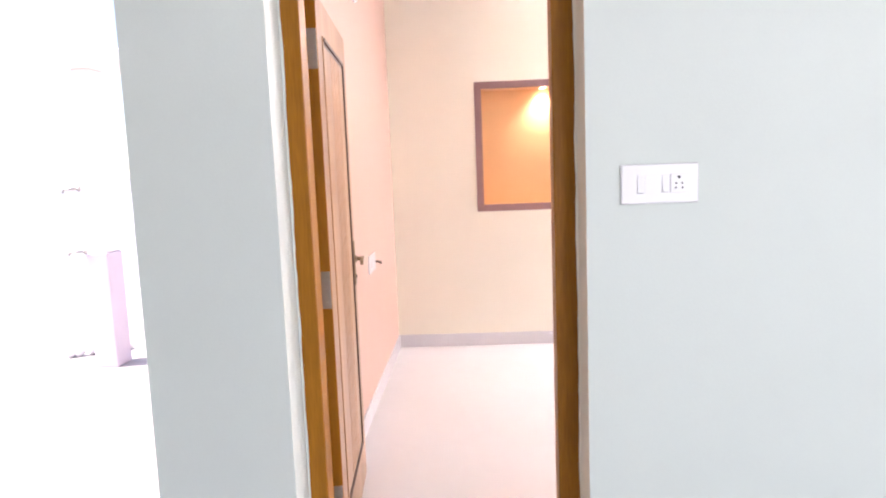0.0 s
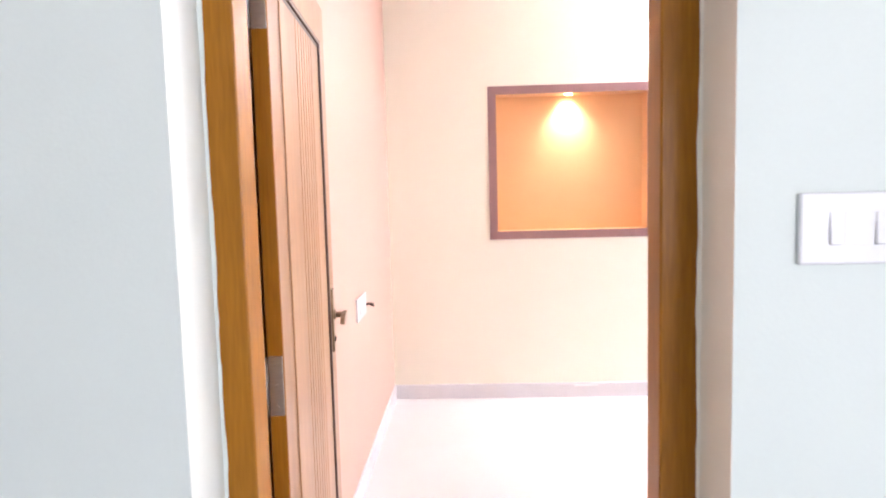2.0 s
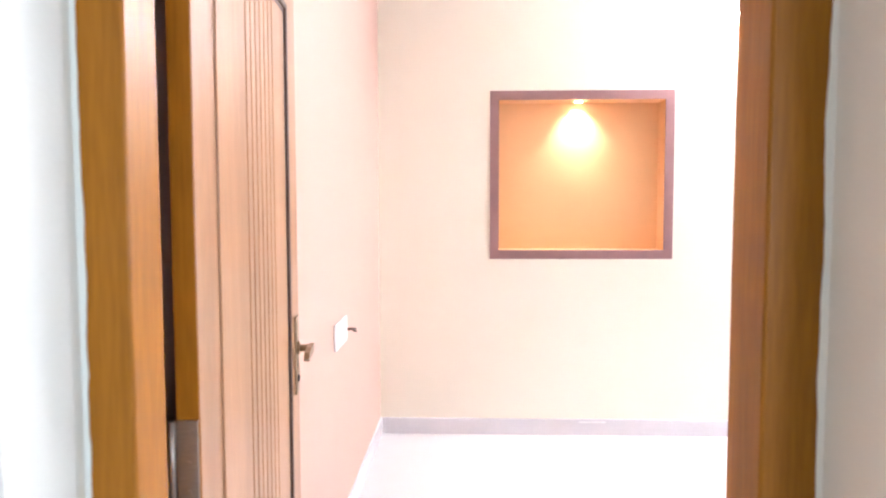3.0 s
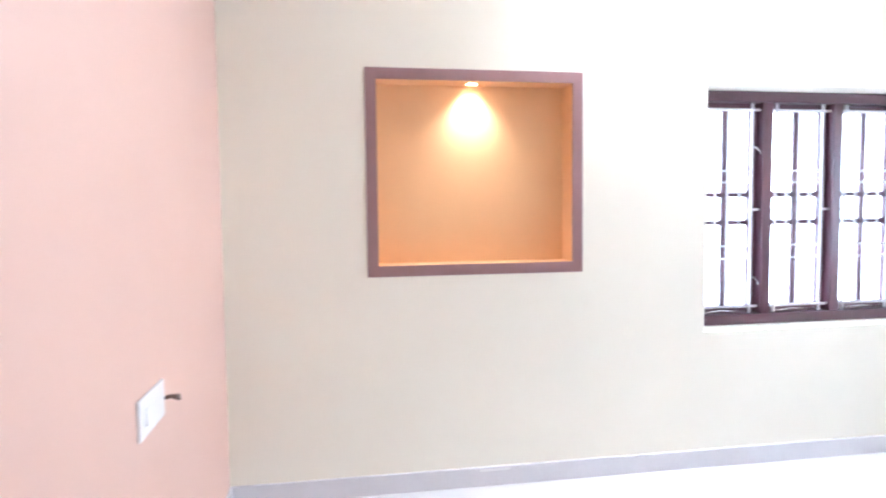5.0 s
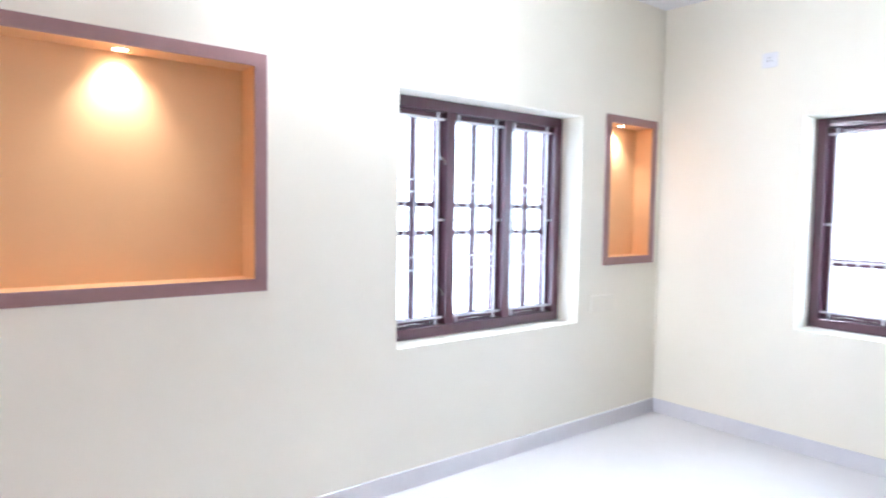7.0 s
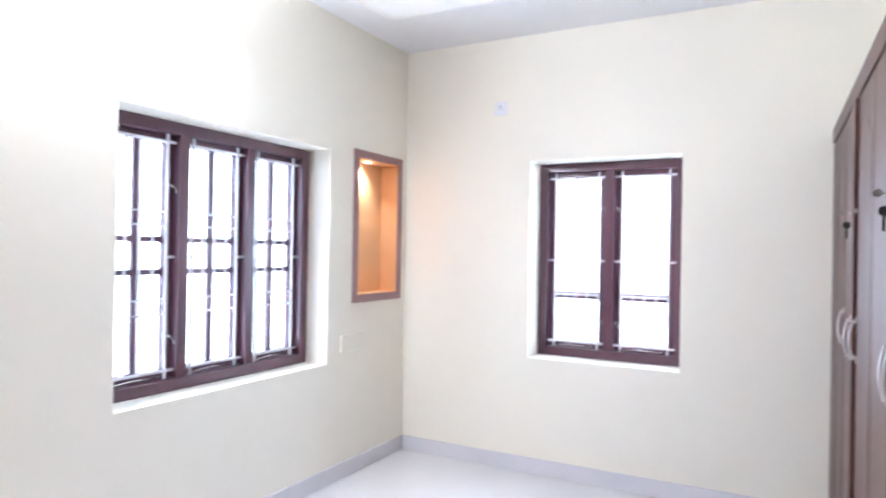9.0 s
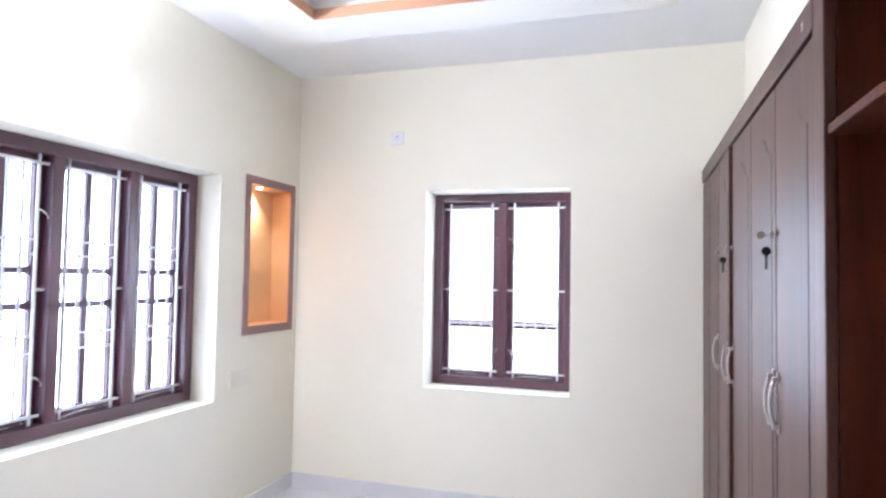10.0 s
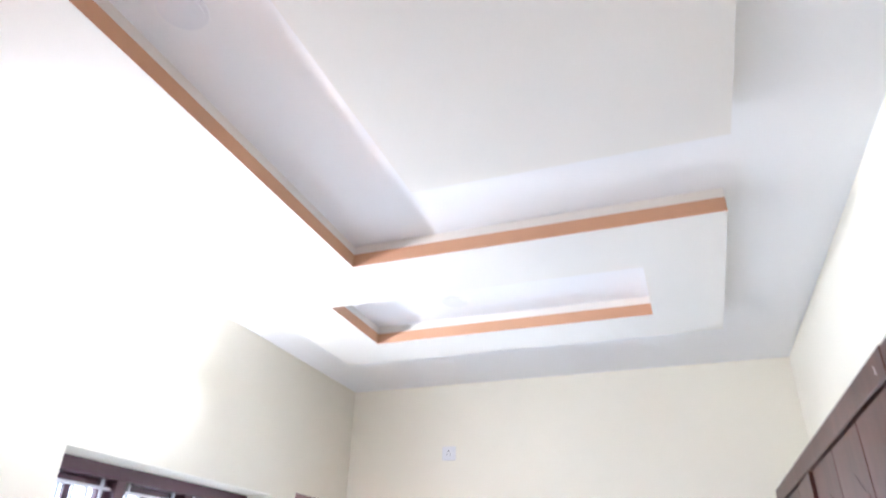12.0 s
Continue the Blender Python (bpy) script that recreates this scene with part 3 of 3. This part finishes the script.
def handle(x, z):
    bm = bmesh.new()
    pts = [(x, 0.013, z - 0.066)]
    for i in range(13):
        a = -1 + i / 6
        pts.append((x, 0.017 + 0.008 * (1 - a * a), z + 0.056 * a))
    pts.append((x, 0.013, z + 0.066))
    add_tube(bm, pts, 0.0042, 10)
    for a in (-1, 1):
        add_box(bm, x - 0.0055, x + 0.0055, 0.0, 0.005, z + a * 0.074 - 0.014, z + a * 0.074 + 0.014, 0.0015)
        add_box(bm, x - 0.005, x + 0.005, 0.004, 0.018, z + a * 0.068 - 0.006, z + a * 0.068 + 0.006, 0.0015)
    return bm


EDGES = [2.381, 2.80, 3.21, 3.66, 4.10, 4.48, XW - 0.002]
for i in range(6):
    a, b = EDGES[i] + 0.003, EDGES[i + 1] - 0.003
    w = b - a
    hinge_left = i % 2 == 0
    d = part("door", box(0, w, -0.020, 0.0, 0.094, WZ - 0.091, 0.003), BROWN, ward)
    # dark plate under the panel rims it with a groove's shade, as colour
    bm = bmesh.new()
    add_prism(bm, ogee(0.050, w - 0.050, 0.20, WZ - 0.205, -0.0005), (0, 0.0012, 0))
    part("panel_groove", bm, SHADOWLINE, d)
    bm = bmesh.new()
    add_prism(bm, ogee(0.0532, w - 0.0532, 0.2032, WZ - 0.2086, 0.0), (0, 0.0014, 0))
    part("raised_panel", bm, BROWN, d)
    hx = w - 0.032 if hinge_left and i < 4 else 0.032
    if i == 5:
        d.matrix_parent_inverse = Matrix.Identity(4)
        d.matrix_basis = Matrix.Translation(-ward.location) @ pose(a, WY - 0.005, 0)
        continue
    part("handle", handle(hx, 1.172), SATIN, d, "slim curved satin chrome handle")
    bm = bmesh.new()
    add_disc(bm, (hx, 0.006, 1.655), (0, 1, 0), 0.010, 0.012, 20, 0.002)
    part("lock", bm, CHROME, d, "chrome lock")
    if not hinge_left:
        bm = bmesh.new()
        add_tube(bm, [(hx, 0.010, 1.655), (hx, 0.026, 1.655)], 0.003, 8)
        add_disc(bm, (hx, 0.034, 1.655), (1, 0, 0.4), 0.012, 0.003, 18)
        part("key", bm, STEEL, d, "steel key in the lock")
        bm = bmesh.new()
        add_disc(bm, (hx, 0.020, 1.606), (1, 0.35, 0), 0.014, 0.003, 18)
        add_box(bm, hx - 0.002, hx + 0.002, 0.0165, 0.0235, 1.553, 1.596)
        part("spare_key", bm, BLACK, d, "dark key hanging below the lock")
    swing = -1.8 if i == 3 else 0.0
    d.matrix_parent_inverse = Matrix.Identity(4)
    if swing:
        d.matrix_basis = Matrix.Translation(-ward.location) @ pose(b, WY - 0.005, 0, 0, 0, swing) @ Matrix.Translation((-w, 0.0, 0))
    else:
        d.matrix_basis = Matrix.Translation(-ward.location) @ pose(a, WY - 0.005, 0)

# rounded open shelves at the wardrobe's end
shelf_t = thing("corner_shelf", (2.0, -2.86, 0), "dark red-brown open corner shelves with rounded fronts", "shelf")


def shelf_outline(z, front):
    r = 0.22
    cx, cy = 1.76 + r, front - r
    pts = [(WX - 0.001, YB + 0.014, z), (WX - 0.001, front, z)]
    for i in range(13):
        t = math.pi / 2 * (1 + i / 12)
        pts.append((cx + r * math.cos(t), cy + r * math.sin(t), z))
    return pts


for z in (0.06, 1.83, WZ - 0.020):
    bm = bmesh.new()
    add_prism(bm, shelf_outline(z, WY - 0.003), (0, 0, 0.02))
    s = part("shelf", bm, REDBROWN, shelf_t)
    bm = bmesh.new()
    o = shelf_outline(z, WY - 0.003)[1:]
    # edge band: thin strip just proud of the front edge
    for p, q in zip(o, o[1:]):
        n = Vector((q[1] - p[1], p[0] - q[0], 0)).normalized() * -0.002
        vs = [bm.verts.new(Vector(p) + n), bm.verts.new(Vector(q) + n), bm.verts.new(Vector(q) + n + Vector((0, 0, 0.02))), bm.verts.new(Vector(p) + n + Vector((0, 0, 0.02)))]
        bm.faces.new(vs)
    bmesh.ops.remove_doubles(bm, verts=bm.verts, dist=0.0006)
    bmesh.ops.solidify(bm, geom=list(bm.faces), thickness=0.0018)
    part("edge_band", bm, EDGEBAND, s, "grey-brown edge band")
part("back_panel", box(1.76, WX - 0.001, YB + 0.001, YB + 0.013, 0.0, WZ), REDBROWN, shelf_t)
part("side_lining", box(WX - 0.006, WX - 0.001, YB + 0.014, WY - 0.022, 0.08, WZ - 0.02), REDBROWN, shelf_t)
# both follow the skew of the wall behind them
turn = Matrix.Translation((XE, WY, 0)) @ pose(0, 0, 0, 0, 0, 1.09) @ Matrix.Translation((-XE, -WY, 0))
for t in (ward, shelf_t):
    t.matrix_basis = turn @ Matrix.Translation(t.location)

# ---- yard beside the hall ----
post = thing("porch_pillar", (-2.5, 0.25, -0.15), "white porch pillar, its base coloured lilac for shade, in the bright yard", "pillar")
# lilac stands for the shade on the pillar's lower part
part("base", box(-2.70, -2.50, 0.12, 0.36, -0.15, 0.86, 0.01), LILAC, post, "pillar base coloured lilac for its shade")
part("shaft", box(-2.68, -2.52, 0.14, 0.34, 0.86, 2.42, 0.008), RENDERED, post)
part("canopy", box(-2.72, -0.6, -0.10, 0.60, 2.42, 2.52, 0.01), RENDERED, post, "thin white canopy slab")
bm = bmesh.new()
for z in (0.88, 1.42):
    add_tube(bm, [(-2.70, 0.13, z), (-2.82, 0.12, z), (-2.84, 0.12, z - 0.03)], 0.011, 8)
    add_disc(bm, (-2.70, 0.13, z), (1, 0, 0), 0.024, 0.012, 16)
part("gate_hook", bm, STEEL, post, "steel gate hooks")
rng = random.Random(4)
for i in range(7):
    bm = bmesh.new()
    bmesh.ops.create_icosphere(bm, subdivisions=2, radius=0.05 + 0.03 * rng.random())
    for v in bm.verts:
        v.co *= 0.8 + 0.35 * noise.noise(v.co * 14 + Vector((i, 0, 0)))
        v.co.z *= 0.75
    o = tagged(finish("rubble_stone", bm, STONE), "grey rubble stone lying in the yard", "stone", "rubble stones")
    o.location = (-3.16 + 0.07 * i + 0.03 * rng.random(), 0.48 + 0.04 * i, -0.115)
